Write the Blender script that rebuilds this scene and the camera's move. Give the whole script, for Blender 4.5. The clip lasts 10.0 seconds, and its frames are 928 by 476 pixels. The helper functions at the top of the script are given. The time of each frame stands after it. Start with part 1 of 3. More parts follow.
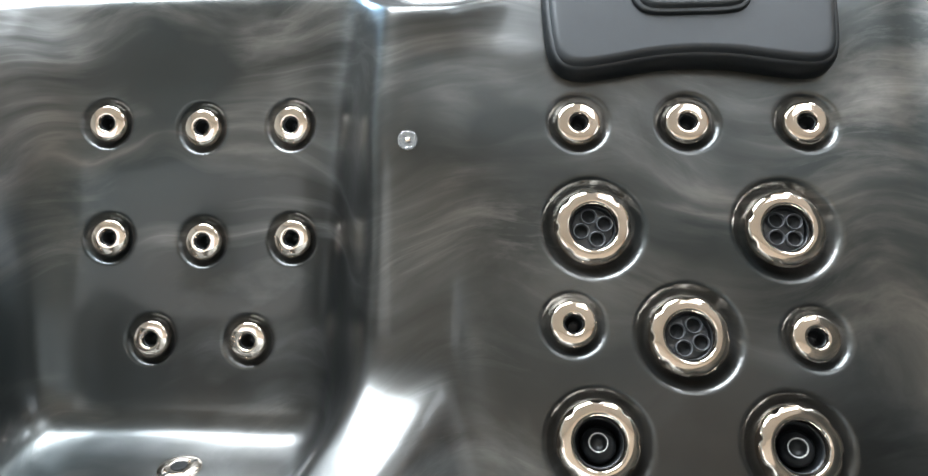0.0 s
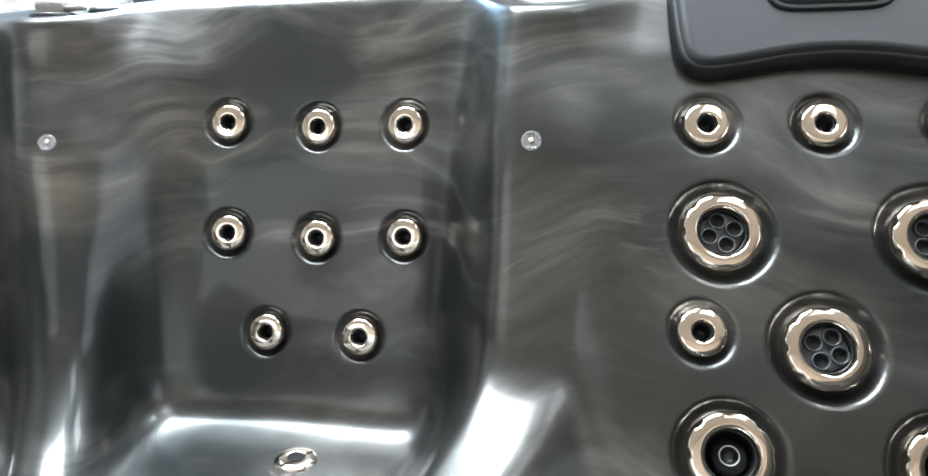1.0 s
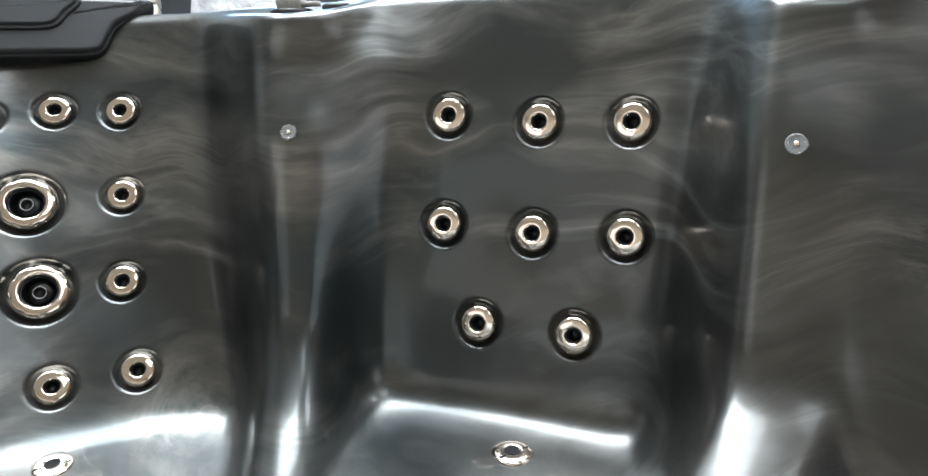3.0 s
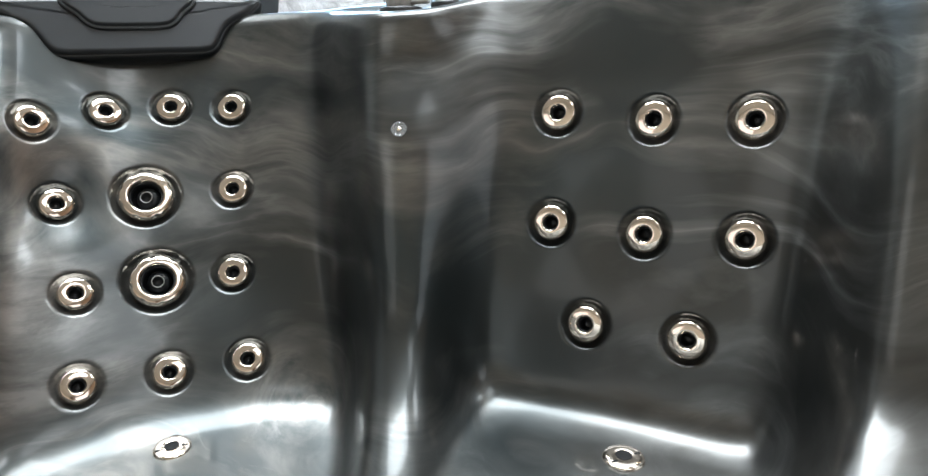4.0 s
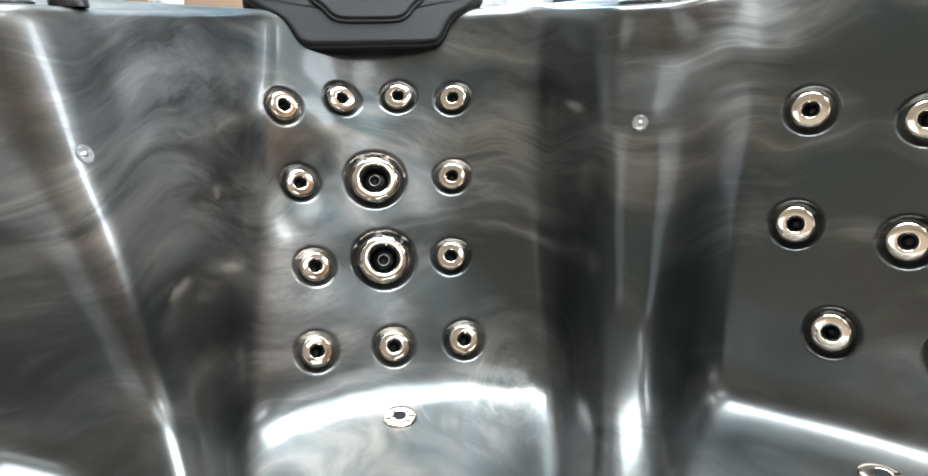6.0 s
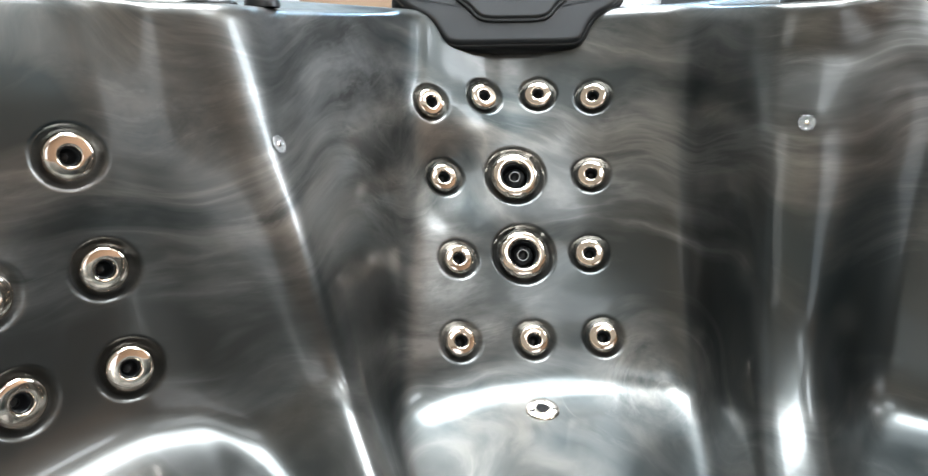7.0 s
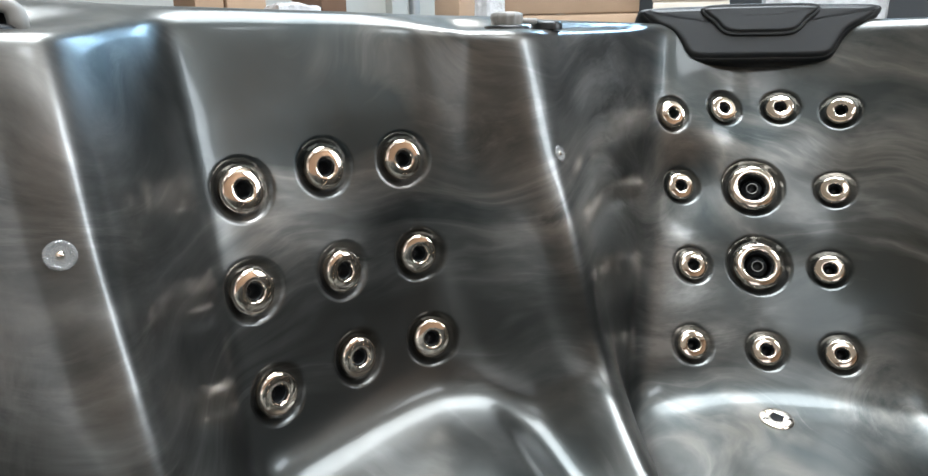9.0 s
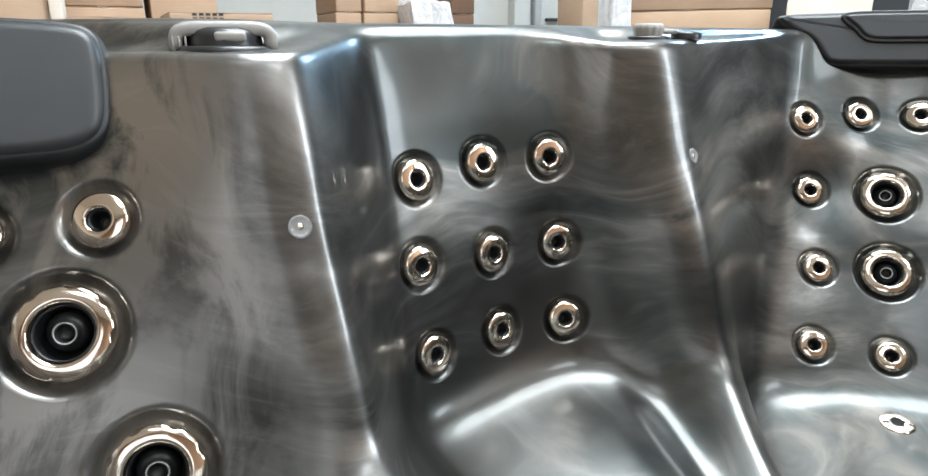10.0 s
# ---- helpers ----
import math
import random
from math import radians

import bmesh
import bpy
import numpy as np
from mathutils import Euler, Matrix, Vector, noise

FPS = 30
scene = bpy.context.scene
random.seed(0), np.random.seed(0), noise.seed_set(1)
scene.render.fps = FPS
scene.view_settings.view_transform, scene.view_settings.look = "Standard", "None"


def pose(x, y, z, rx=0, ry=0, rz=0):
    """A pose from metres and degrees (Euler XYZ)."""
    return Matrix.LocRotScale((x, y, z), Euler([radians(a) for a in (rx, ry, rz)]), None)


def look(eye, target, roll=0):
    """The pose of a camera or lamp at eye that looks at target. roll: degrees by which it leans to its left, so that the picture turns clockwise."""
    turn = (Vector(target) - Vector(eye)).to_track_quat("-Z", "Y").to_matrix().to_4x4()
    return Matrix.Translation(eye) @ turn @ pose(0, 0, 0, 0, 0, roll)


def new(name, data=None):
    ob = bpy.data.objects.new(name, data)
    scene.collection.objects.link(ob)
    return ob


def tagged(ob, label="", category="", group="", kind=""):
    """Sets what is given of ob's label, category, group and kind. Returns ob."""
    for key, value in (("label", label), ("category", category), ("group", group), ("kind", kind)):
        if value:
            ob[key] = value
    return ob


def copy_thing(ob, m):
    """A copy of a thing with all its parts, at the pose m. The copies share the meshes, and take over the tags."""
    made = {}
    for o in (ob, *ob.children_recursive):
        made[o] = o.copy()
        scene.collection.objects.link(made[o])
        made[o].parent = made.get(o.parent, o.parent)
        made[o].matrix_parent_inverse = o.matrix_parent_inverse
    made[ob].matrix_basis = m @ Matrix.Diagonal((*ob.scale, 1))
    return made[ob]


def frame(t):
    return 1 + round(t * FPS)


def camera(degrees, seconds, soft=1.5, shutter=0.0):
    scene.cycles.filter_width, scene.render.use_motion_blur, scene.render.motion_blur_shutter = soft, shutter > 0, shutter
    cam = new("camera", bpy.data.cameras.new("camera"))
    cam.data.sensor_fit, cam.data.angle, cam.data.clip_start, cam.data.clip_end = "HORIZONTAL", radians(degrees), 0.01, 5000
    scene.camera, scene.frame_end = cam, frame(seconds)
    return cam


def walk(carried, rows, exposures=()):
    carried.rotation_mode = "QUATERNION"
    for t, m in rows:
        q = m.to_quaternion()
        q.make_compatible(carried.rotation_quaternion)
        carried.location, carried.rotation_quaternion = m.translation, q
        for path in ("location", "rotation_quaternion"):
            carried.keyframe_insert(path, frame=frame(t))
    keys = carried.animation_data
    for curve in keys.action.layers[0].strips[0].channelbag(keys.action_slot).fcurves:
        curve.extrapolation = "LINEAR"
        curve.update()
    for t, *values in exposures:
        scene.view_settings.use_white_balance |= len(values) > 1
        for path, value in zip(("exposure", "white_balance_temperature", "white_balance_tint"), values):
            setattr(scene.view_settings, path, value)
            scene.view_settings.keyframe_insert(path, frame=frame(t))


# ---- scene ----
cam = camera(69.4, 10.0)
PATH = [
    (0, (0.07, 0.094, 0.815), (-0.014, 2.033, 0.332), -1.2),
    (0.5, (0.039, 0.097, 0.821), (-0.131, 2.03, 0.337), -1.2),
    (1, (0.001, 0.095, 0.819), (-0.266, 2.017, 0.334), -1.4),
    (1.5, (-0.037, 0.091, 0.822), (-0.395, 1.996, 0.329), -1.3),
    (2, (-0.07, 0.089, 0.825), (-0.518, 1.973, 0.323), -1.6),
    (2.5, (-0.107, 0.083, 0.829), (-0.63, 1.946, 0.321), -1.3),
    (4, (-0.204, 0.063, 0.84), (-0.985, 1.827, 0.312), -1.7),
    (4.5, (-0.239, 0.047, 0.838), (-1.097, 1.774, 0.307), -1.6),
    (5, (-0.266, 0.033, 0.837), (-1.204, 1.715, 0.3), -1.6),
    (6.5, (-0.393, -0.076, 0.839), (-1.562, 1.461, 0.316), -1.0),
    (7, (-0.433, -0.122, 0.837), (-1.691, 1.341, 0.314), -1.0),
    (7.5, (-0.46, -0.165, 0.849), (-1.807, 1.216, 0.321), -0.9),
    (8, (-0.479, -0.205, 0.86), (-1.909, 1.092, 0.337), -0.9),
    (8.5, (-0.486, -0.248, 0.864), (-1.987, 0.966, 0.339), -0.8),
    (9, (-0.471, -0.297, 0.87), (-2.039, 0.828, 0.344), -0.8),
    (9.5, (-0.446, -0.355, 0.874), (-2.094, 0.642, 0.336), -0.7),
    (10, (-0.406, -0.4, 0.897), (-2.127, 0.456, 0.347), -0.3),
]
EXPOSURE = [(0, 0.43, 5900, 10), (1, 0.46, 5900, 10), (2.5, 0.05, 5950, 10), (4, -0.20, 6050, 10), (5, -0.25, 6050, 10), (6.3, 0.26, 6080, 10), (7, 0.28, 6080, 10),
            (7.3, -0.06, 6080, 10), (8, -0.28, 6080, 10), (9, -0.28, 6080, 10), (10, -0.06, 6130, 10)]
walk(cam, [(t, look(eye, target, roll)) for t, eye, target, roll in PATH], EXPOSURE)

# ---------------------------------------------------------------- light
world = bpy.data.worlds.new("world")
scene.world = world
world.use_nodes = True
wn = world.node_tree
sky = wn.nodes.new("ShaderNodeTexSky")
sky.sky_type, sky.sun_disc = "NISHITA", False
sky.sun_elevation, sky.sun_rotation = radians(40), radians(150)
wn.nodes["Background"].inputs["Strength"].default_value = 0.1
wn.links.new(sky.outputs["Color"], wn.nodes["Background"].inputs["Color"])


def area_lamp(name, m, sx, sy, watts, colour):
    data = bpy.data.lights.new(name, "AREA")
    data.shape, data.size, data.size_y, data.energy, data.color = "RECTANGLE", sx, sy, watts, colour
    ob = new(name, data)
    ob.matrix_world = m
    return ob


# roof and north-wall area lamps for daylight inferred from shell highlights; no openings built
area_lamp("roof_light", pose(-1.4, 1.3, 4.86), 3.8, 2.6, 640, (0.96, 1.0, 1.0))
area_lamp("roof_light", pose(3.0, 2.1, 4.86), 1.1, 1.6, 90, (0.97, 1.0, 1.0))
# added: unseen overhead lamp that brightens the end and corner seats
area_lamp("roof_light", pose(2.0, -0.9, 4.86), 1.3, 1.9, 40, (0.97, 1.0, 1.0))
# windows unseen; both lamps placed so pillar ridges and bluish edges reflect them
area_lamp("window_light", pose(3.6, 5.9, 3.3, -90, 0, 0), 1.9, 2.6, 310, (0.93, 0.98, 1.0))
area_lamp("yard_window_light", pose(-4.2, 5.9, 3.6, -90, 0, 0), 1.2, 1.8, 170, (0.48, 0.75, 1.0))
# added fill lamp inside the closed east wall, for ridges and end seat
area_lamp("east_fill_light", pose(4.9, -2.9, 3.0, 0, 90, 0), 2.6, 2.6, 42, (0.98, 1.0, 1.0))
# added fill lamp before the closed south wall, no door there
area_lamp("south_fill_light", pose(-4.0, -5.9, 2.2, 90, 0, 0), 3.4, 3.4, 50, (1.0, 0.98, 0.94))


# ---------------------------------------------------------------- materials
def material(name):
    m = bpy.data.materials.new(name)
    m.use_nodes = True
    return m, m.node_tree.nodes, m.node_tree.links, m.node_tree.nodes["Principled BSDF"]


def ramp(nodes, stops):
    r = nodes.new("ShaderNodeValToRGB")
    e = r.color_ramp.elements
    while len(e) < len(stops):
        e.new(0.5)
    for el, (p, c) in zip(e, stops):
        el.position, el.color = p, (*c, 1)
    return r


def noise_node(nodes, links, coord, scale, detail=4, rough=0.55, warp=0.0, stretch=None):
    n = nodes.new("ShaderNodeTexNoise")
    n.inputs["Scale"].default_value, n.inputs["Detail"].default_value = scale, detail
    n.inputs["Roughness"].default_value, n.inputs["Distortion"].default_value = rough, warp
    if stretch:
        mp = nodes.new("ShaderNodeMapping")
        mp.inputs["Scale"].default_value = stretch
        links.new(coord, mp.inputs["Vector"])
        coord = mp.outputs["Vector"]
    links.new(coord, n.inputs["Vector"])
    return n


def mix_rgb(nodes, links, fac, a, b, mode="MIX"):
    m = nodes.new("ShaderNodeMix")
    m.data_type, m.blend_type = "RGBA", mode
    for socket, v in ((m.inputs[0], fac), (m.inputs[6], a), (m.inputs[7], b)):
        if hasattr(v, "links"):
            links.new(v, socket)
        else:
            socket.default_value = v if isinstance(v, float) else (*v, 1)
    return m.outputs[2]


def bump(nodes, links, bsdf, height, strength, distance):
    b = nodes.new("ShaderNodeBump")
    b.inputs["Strength"].default_value, b.inputs["Distance"].default_value = strength, distance
    links.new(height, b.inputs["Height"])
    links.new(b.outputs["Normal"], bsdf.inputs["Normal"])


def acrylic_material():
    """Dark marbled acrylic: near-black ground with smoky grey and brown wisps under a clear gloss."""
    m, n, l, p = material("marbled_acrylic")
    tc = n.new("ShaderNodeTexCoord").outputs["Object"]
    warp = noise_node(n, l, tc, 3.0, 1.6, 0.45)
    add = n.new("ShaderNodeVectorMath")
    add.operation = "MULTIPLY_ADD"
    l.new(warp.outputs["Color"], add.inputs[0])
    add.inputs[1].default_value = (0.33, 0.33, 0.28)
    l.new(tc, add.inputs[2])
    v = add.outputs["Vector"]
    cloud = noise_node(n, l, v, 2.6, 4, 0.52, 0.2, (0.8, 0.8, 2.0))
    cr = ramp(n, [(0.44, (0, 0, 0)), (0.55, (0.36, 0.36, 0.36)), (0.68, (1, 1, 1))])
    height = n.new("ShaderNodeSeparateXYZ")
    l.new(tc, height.inputs[0])
    drift = n.new("ShaderNodeMath")
    drift.operation = "MULTIPLY_ADD"
    l.new(height.outputs["Z"], drift.inputs[0])
    drift.inputs[1].default_value, drift.inputs[2].default_value = 0.18, -0.115
    lifted = n.new("ShaderNodeMath")
    lifted.operation = "ADD"
    l.new(cloud.outputs["Fac"], lifted.inputs[0])
    l.new(drift.outputs[0], lifted.inputs[1])
    l.new(lifted.outputs[0], cr.inputs["Fac"])
    fibre = noise_node(n, l, v, 5.0, 9, 0.62, 0.25, (0.9, 0.9, 3.0))
    upright = noise_node(n, l, v, 4.2, 9, 0.62, 0.3, (3.0, 3.0, 0.35))
    split = n.new("ShaderNodeSeparateXYZ")
    l.new(v, split.inputs[0])
    side = n.new("ShaderNodeMapRange")
    l.new(split.outputs["Y"], side.inputs["Value"])
    side.inputs["From Min"].default_value, side.inputs["From Max"].default_value = -0.11, -0.19
    both = n.new("ShaderNodeMix")
    l.new(side.outputs[0], both.inputs[0])
    l.new(fibre.outputs["Fac"], both.inputs[2])
    steep = n.new("ShaderNodeMapRange")
    l.new(upright.outputs["Fac"], steep.inputs["Value"])
    steep.inputs["From Min"].default_value, steep.inputs["From Max"].default_value = 0.30, 0.70
    steep.inputs["To Min"].default_value, steep.inputs["To Max"].default_value = 0.10, 0.90
    l.new(steep.outputs[0], both.inputs[3])
    fr = ramp(n, [(0.40, (0.10, 0.10, 0.10)), (0.62, (1, 1, 1))])
    l.new(both.outputs[0], fr.inputs["Fac"])
    more = n.new("ShaderNodeMath")
    more.operation = "MULTIPLY"
    l.new(side.outputs[0], more.inputs[0])
    more.inputs[1].default_value = 0.65
    dense = mix_rgb(n, l, more.outputs[0], cr.outputs["Color"], (1.0, 1.0, 1.0))
    smoke = mix_rgb(n, l, 1.0, dense, fr.outputs["Color"], "MULTIPLY")
    hair = noise_node(n, l, v, 13.0, 8, 0.72, 0.8, (0.45, 0.45, 4.0))
    hr = ramp(n, [(0.52, (0, 0, 0)), (0.72, (0.55, 0.55, 0.55))])
    l.new(hair.outputs["Fac"], hr.inputs["Fac"])
    tone = noise_node(n, l, tc, 2.2, 2, 0.5)
    tr = ramp(n, [(0.35, (0.040, 0.049, 0.050)), (0.65, (0.059, 0.057, 0.052))])
    l.new(tone.outputs["Fac"], tr.inputs["Fac"])
    wr = ramp(n, [(0.35, (0.262, 0.238, 0.211)), (0.65, (0.246, 0.252, 0.248))])
    l.new(tone.outputs["Fac"], wr.inputs["Fac"])
    c1 = mix_rgb(n, l, smoke, tr.outputs["Color"], wr.outputs["Color"])
    hair_in = mix_rgb(n, l, 1.0, hr.outputs["Color"], cr.outputs["Color"], "MULTIPLY")
    c2 = mix_rgb(n, l, hair_in, c1, (0.33, 0.32, 0.30))
    veil = noise_node(n, l, v, 3.1, 7, 0.55, 0.5, (0.45, 0.45, 2.6))
    off = n.new("ShaderNodeMath")
    off.operation = "SUBTRACT"
    l.new(veil.outputs["Fac"], off.inputs[0])
    off.inputs[1].default_value = 0.5
    fold = n.new("ShaderNodeMath")
    fold.operation = "ABSOLUTE"
    l.new(off.outputs[0], fold.inputs[0])
    threads = ramp(n, [(0.0, (0.52, 0.52, 0.52)), (0.03, (0.26, 0.26, 0.26)), (0.11, (0, 0, 0))])
    l.new(fold.outputs[0], threads.inputs["Fac"])
    where = noise_node(n, l, tc, 3.4, 3, 0.5)
    wh = ramp(n, [(0.40, (0, 0, 0)), (0.56, (1, 1, 1))])
    l.new(where.outputs["Fac"], wh.inputs["Fac"])
    thread_in = mix_rgb(n, l, 1.0, threads.outputs["Color"], wh.outputs["Color"], "MULTIPLY")
    c3 = mix_rgb(n, l, thread_in, c2, wr.outputs["Color"])
    l.new(c3, p.inputs["Base Color"])
    p.inputs["Metallic"].default_value = 0.88
    film = noise_node(n, l, tc, 5.0, 5, 0.6)
    rr = ramp(n, [(0.3, (0.29, 0.29, 0.29)), (0.7, (0.37, 0.37, 0.37))])
    l.new(film.outputs["Fac"], rr.inputs["Fac"])
    l.new(rr.outputs["Color"], p.inputs["Roughness"])
    peel = noise_node(n, l, tc, 28.0, 2, 0.4)
    bump(n, l, p, peel.outputs["Fac"], 0.12, 0.004)
    p.inputs["Coat Weight"].default_value = 0.32
    p.inputs["Coat Roughness"].default_value = 0.08
    return m


def chrome_material():
    m, n, l, p = material("beige_tinted_chrome")
    tc = n.new("ShaderNodeTexCoord").outputs["Object"]
    smear = noise_node(n, l, tc, 60, 3)
    rr = ramp(n, [(0.3, (0.05, 0.05, 0.05)), (0.8, (0.13, 0.13, 0.13))])
    l.new(smear.outputs["Fac"], rr.inputs["Fac"])
    l.new(rr.outputs["Color"], p.inputs["Roughness"])
    # warm tint puts the reflected beige surroundings into the metal's own colour
    p.inputs["Base Color"].default_value = (0.74, 0.65, 0.56, 1)
    p.inputs["Metallic"].default_value = 1.0
    return m


def plain_material(name, colour, rough, grain=0.12, scale=120.0, relief=0.0, metal=0.0):
    m, n, l, p = material(name)
    tc = n.new("ShaderNodeTexCoord").outputs["Object"]
    a, b = noise_node(n, l, tc, scale, 4), noise_node(n, l, tc, scale / 14, 3)
    lo = tuple(c * (1 - grain) for c in colour)
    hi = tuple(min(1, c * (1 + grain)) for c in colour)
    c1 = mix_rgb(n, l, a.outputs["Fac"], lo, hi)
    r = ramp(n, [(0.3, (1 - grain,) * 3), (0.7, (1, 1, 1))])
    l.new(b.outputs["Fac"], r.inputs["Fac"])
    l.new(mix_rgb(n, l, 1.0, c1, r.outputs["Color"], "MULTIPLY"), p.inputs["Base Color"])
    p.inputs["Roughness"].default_value, p.inputs["Metallic"].default_value = rough, metal
    if relief:
        bump(n, l, p, a.outputs["Fac"], 0.6, relief)
    return m


def cardboard_material(name, colour):
    m, n, l, p = material(name)
    tc = n.new("ShaderNodeTexCoord").outputs["Object"]
    info = n.new("ShaderNodeObjectInfo").outputs["Random"]
    fibre = noise_node(n, l, tc, 18, 5, 0.6, 0.0, (1, 1, 9))
    stain = noise_node(n, l, tc, 3.0, 3)
    c1 = mix_rgb(n, l, fibre.outputs["Fac"], tuple(c * 0.86 for c in colour), colour)
    r = ramp(n, [(0.3, (0.82, 0.80, 0.78)), (0.75, (1, 1, 1))])
    l.new(stain.outputs["Fac"], r.inputs["Fac"])
    c2 = mix_rgb(n, l, 1.0, c1, r.outputs["Color"], "MULTIPLY")
    r2 = ramp(n, [(0.0, (0.82, 0.80, 0.80)), (1.0, (1, 1, 1))])
    l.new(info, r2.inputs["Fac"])
    l.new(mix_rgb(n, l, 1.0, c2, r2.outputs["Color"], "MULTIPLY"), p.inputs["Base Color"])
    p.inputs["Roughness"].default_value = 0.8
    bump(n, l, p, fibre.outputs["Fac"], 0.25, 0.002)
    return m


def clear_material():
    m, n, l, p = material("clear_plastic")
    p.inputs["Base Color"].default_value = (0.93, 0.95, 0.95, 1)
    p.inputs["Roughness"].default_value = 0.12
    p.inputs["Transmission Weight"].default_value = 0.8
    return m


ACRYLIC = acrylic_material()
CHROME = chrome_material()
BLACK = plain_material("black_plastic", (0.014, 0.015, 0.016), 0.35)
GREY = plain_material("grey_plastic", (0.075, 0.077, 0.080), 0.38)
FOAM = plain_material("charcoal_foam", (0.028, 0.031, 0.033), 0.40, 0.10, 500, 0.00012)
FOAM_EDGE = plain_material("black_foam_edge", (0.010, 0.012, 0.013), 0.45)
VALVE = plain_material("warm_grey_plastic", (0.33, 0.32, 0.30), 0.36)
CLEAR = clear_material()
CARD = cardboard_material("cardboard", (0.52, 0.37, 0.25))
CARD_DARK = cardboard_material("dark_cardboard", (0.17, 0.10, 0.062))
CARD_PALE = cardboard_material("pale_cardboard", (0.72, 0.66, 0.57))
WALL = plain_material("painted_plaster", (0.44, 0.44, 0.41), 0.8, 0.06, 8)
# unseen walls: north dark to deepen reflections, east tan for reflected cardboard stacks
NORTH_DARK = plain_material("dark_unseen_wall", (0.055, 0.058, 0.062), 0.6, 0.1, 5)
EAST_TAN = plain_material("tan_unseen_wall", (0.30, 0.19, 0.12), 0.8, 0.12, 6)
# unseen south wall and ceiling, lightened so the chrome reflects bright cream
CREAM = plain_material("cream_plaster", (0.80, 0.68, 0.54), 0.8, 0.08, 7)
CEILING = plain_material("cream_sheet", (0.70, 0.65, 0.57), 0.7, 0.05, 4)
CONCRETE = plain_material("concrete", (0.30, 0.29, 0.27), 0.7, 0.18, 12, 0.002)
SKIRT = plain_material("tub_cabinet", (0.05, 0.05, 0.052), 0.5)
WRAP = plain_material("plastic_wrap", (0.62, 0.63, 0.65), 0.18, 0.3, 30, 0.02)
FRAME = plain_material("grey_paint", (0.33, 0.33, 0.32), 0.5)
# near-black puts the darkness inside bores, drain holes and slots into the colour
BORE = plain_material("hole_black", (0.006, 0.006, 0.006), 0.9)
INK = plain_material("black_ink", (0.03, 0.028, 0.026), 0.7)


# ---------------------------------------------------------------- mesh helpers
def part(name, bm, mat, parent=None, label="", smooth=True):
    data = bpy.data.meshes.new(name)
    bmesh.ops.recalc_face_normals(bm, faces=bm.faces)
    bm.to_mesh(data)
    bm.free()
    for f in data.polygons:
        f.use_smooth = smooth
    data.materials.append(mat)
    ob = new(name, data)
    if parent:
        ob.parent = parent
    if label:
        ob["label"] = label
    return ob


def thing(name, label, category, group="", kind=""):
    return tagged(new(name), label, category, group, kind)


def lathe(profile, n=40, wave=None, closed=False):
    """Turn a profile of (radius, height) about z. wave(angle, index) scales the radius."""
    bm = bmesh.new()
    rings = []
    for i, (r, z) in enumerate(profile):
        if r < 1e-6:
            rings.append([bm.verts.new((0, 0, z))])
            continue
        ring = []
        for k in range(n):
            a = math.tau * k / n
            s = wave(a, i) if wave else 1.0
            ring.append(bm.verts.new((r * s * math.cos(a), r * s * math.sin(a), z)))
        rings.append(ring)
    pairs = list(zip(rings, rings[1:])) + ([(rings[-1], rings[0])] if closed else [])
    for a, b in pairs:
        for k in range(n):
            j = (k + 1) % n
            if len(a) == 1 and len(b) == 1:
                continue
            if len(a) == 1:
                bm.faces.new((a[0], b[k], b[j]))
            elif len(b) == 1:
                bm.faces.new((a[k], a[j], b[0]))
            else:
                bm.faces.new((a[k], a[j], b[j], b[k]))
    return bm


def block(sx, sy, sz, bevel=0.0, seg=2, m=None):
    """A box on its base centre, edges rounded."""
    bm = bmesh.new()
    bmesh.ops.create_cube(bm, size=1.0)
    bmesh.ops.scale(bm, vec=(sx, sy, sz), verts=bm.verts)
    bmesh.ops.translate(bm, vec=(0, 0, sz / 2), verts=bm.verts)
    if bevel:
        bmesh.ops.bevel(bm, geom=bm.edges[:], offset=bevel, segments=seg, affect="EDGES", profile=0.5)
    if m:
        bmesh.ops.transform(bm, matrix=m, verts=bm.verts)
    return bm


# ---------------------------------------------------------------- the shell of the tub
HUB = Vector((-0.36, 0.05))
BOX = (-1.56, 0.80, -1.10, 1.36)          # outer edge of the rim: x0, x1, y0, y1
RIM = 0.928


def station(top, low, jz, flare, rise, soft, seen=True, curl=0.0, ease=0.0, lip=0.0):
    """One upright section: plan point at z 0.90 and at z 0.45, height of the bend into the seat,
    how far and how much lower the shoulder goes, lip or ledge at the top, softness across, how far the top curls outward
    (of a ledge: how much higher it lies), how far the upper part melts into its neighbours, how much higher the lip stands."""
    return dict(top=top, low=low, jz=jz, flare=flare, rise=rise, soft=soft, seen=seen, curl=curl, ease=ease, lip=lip)


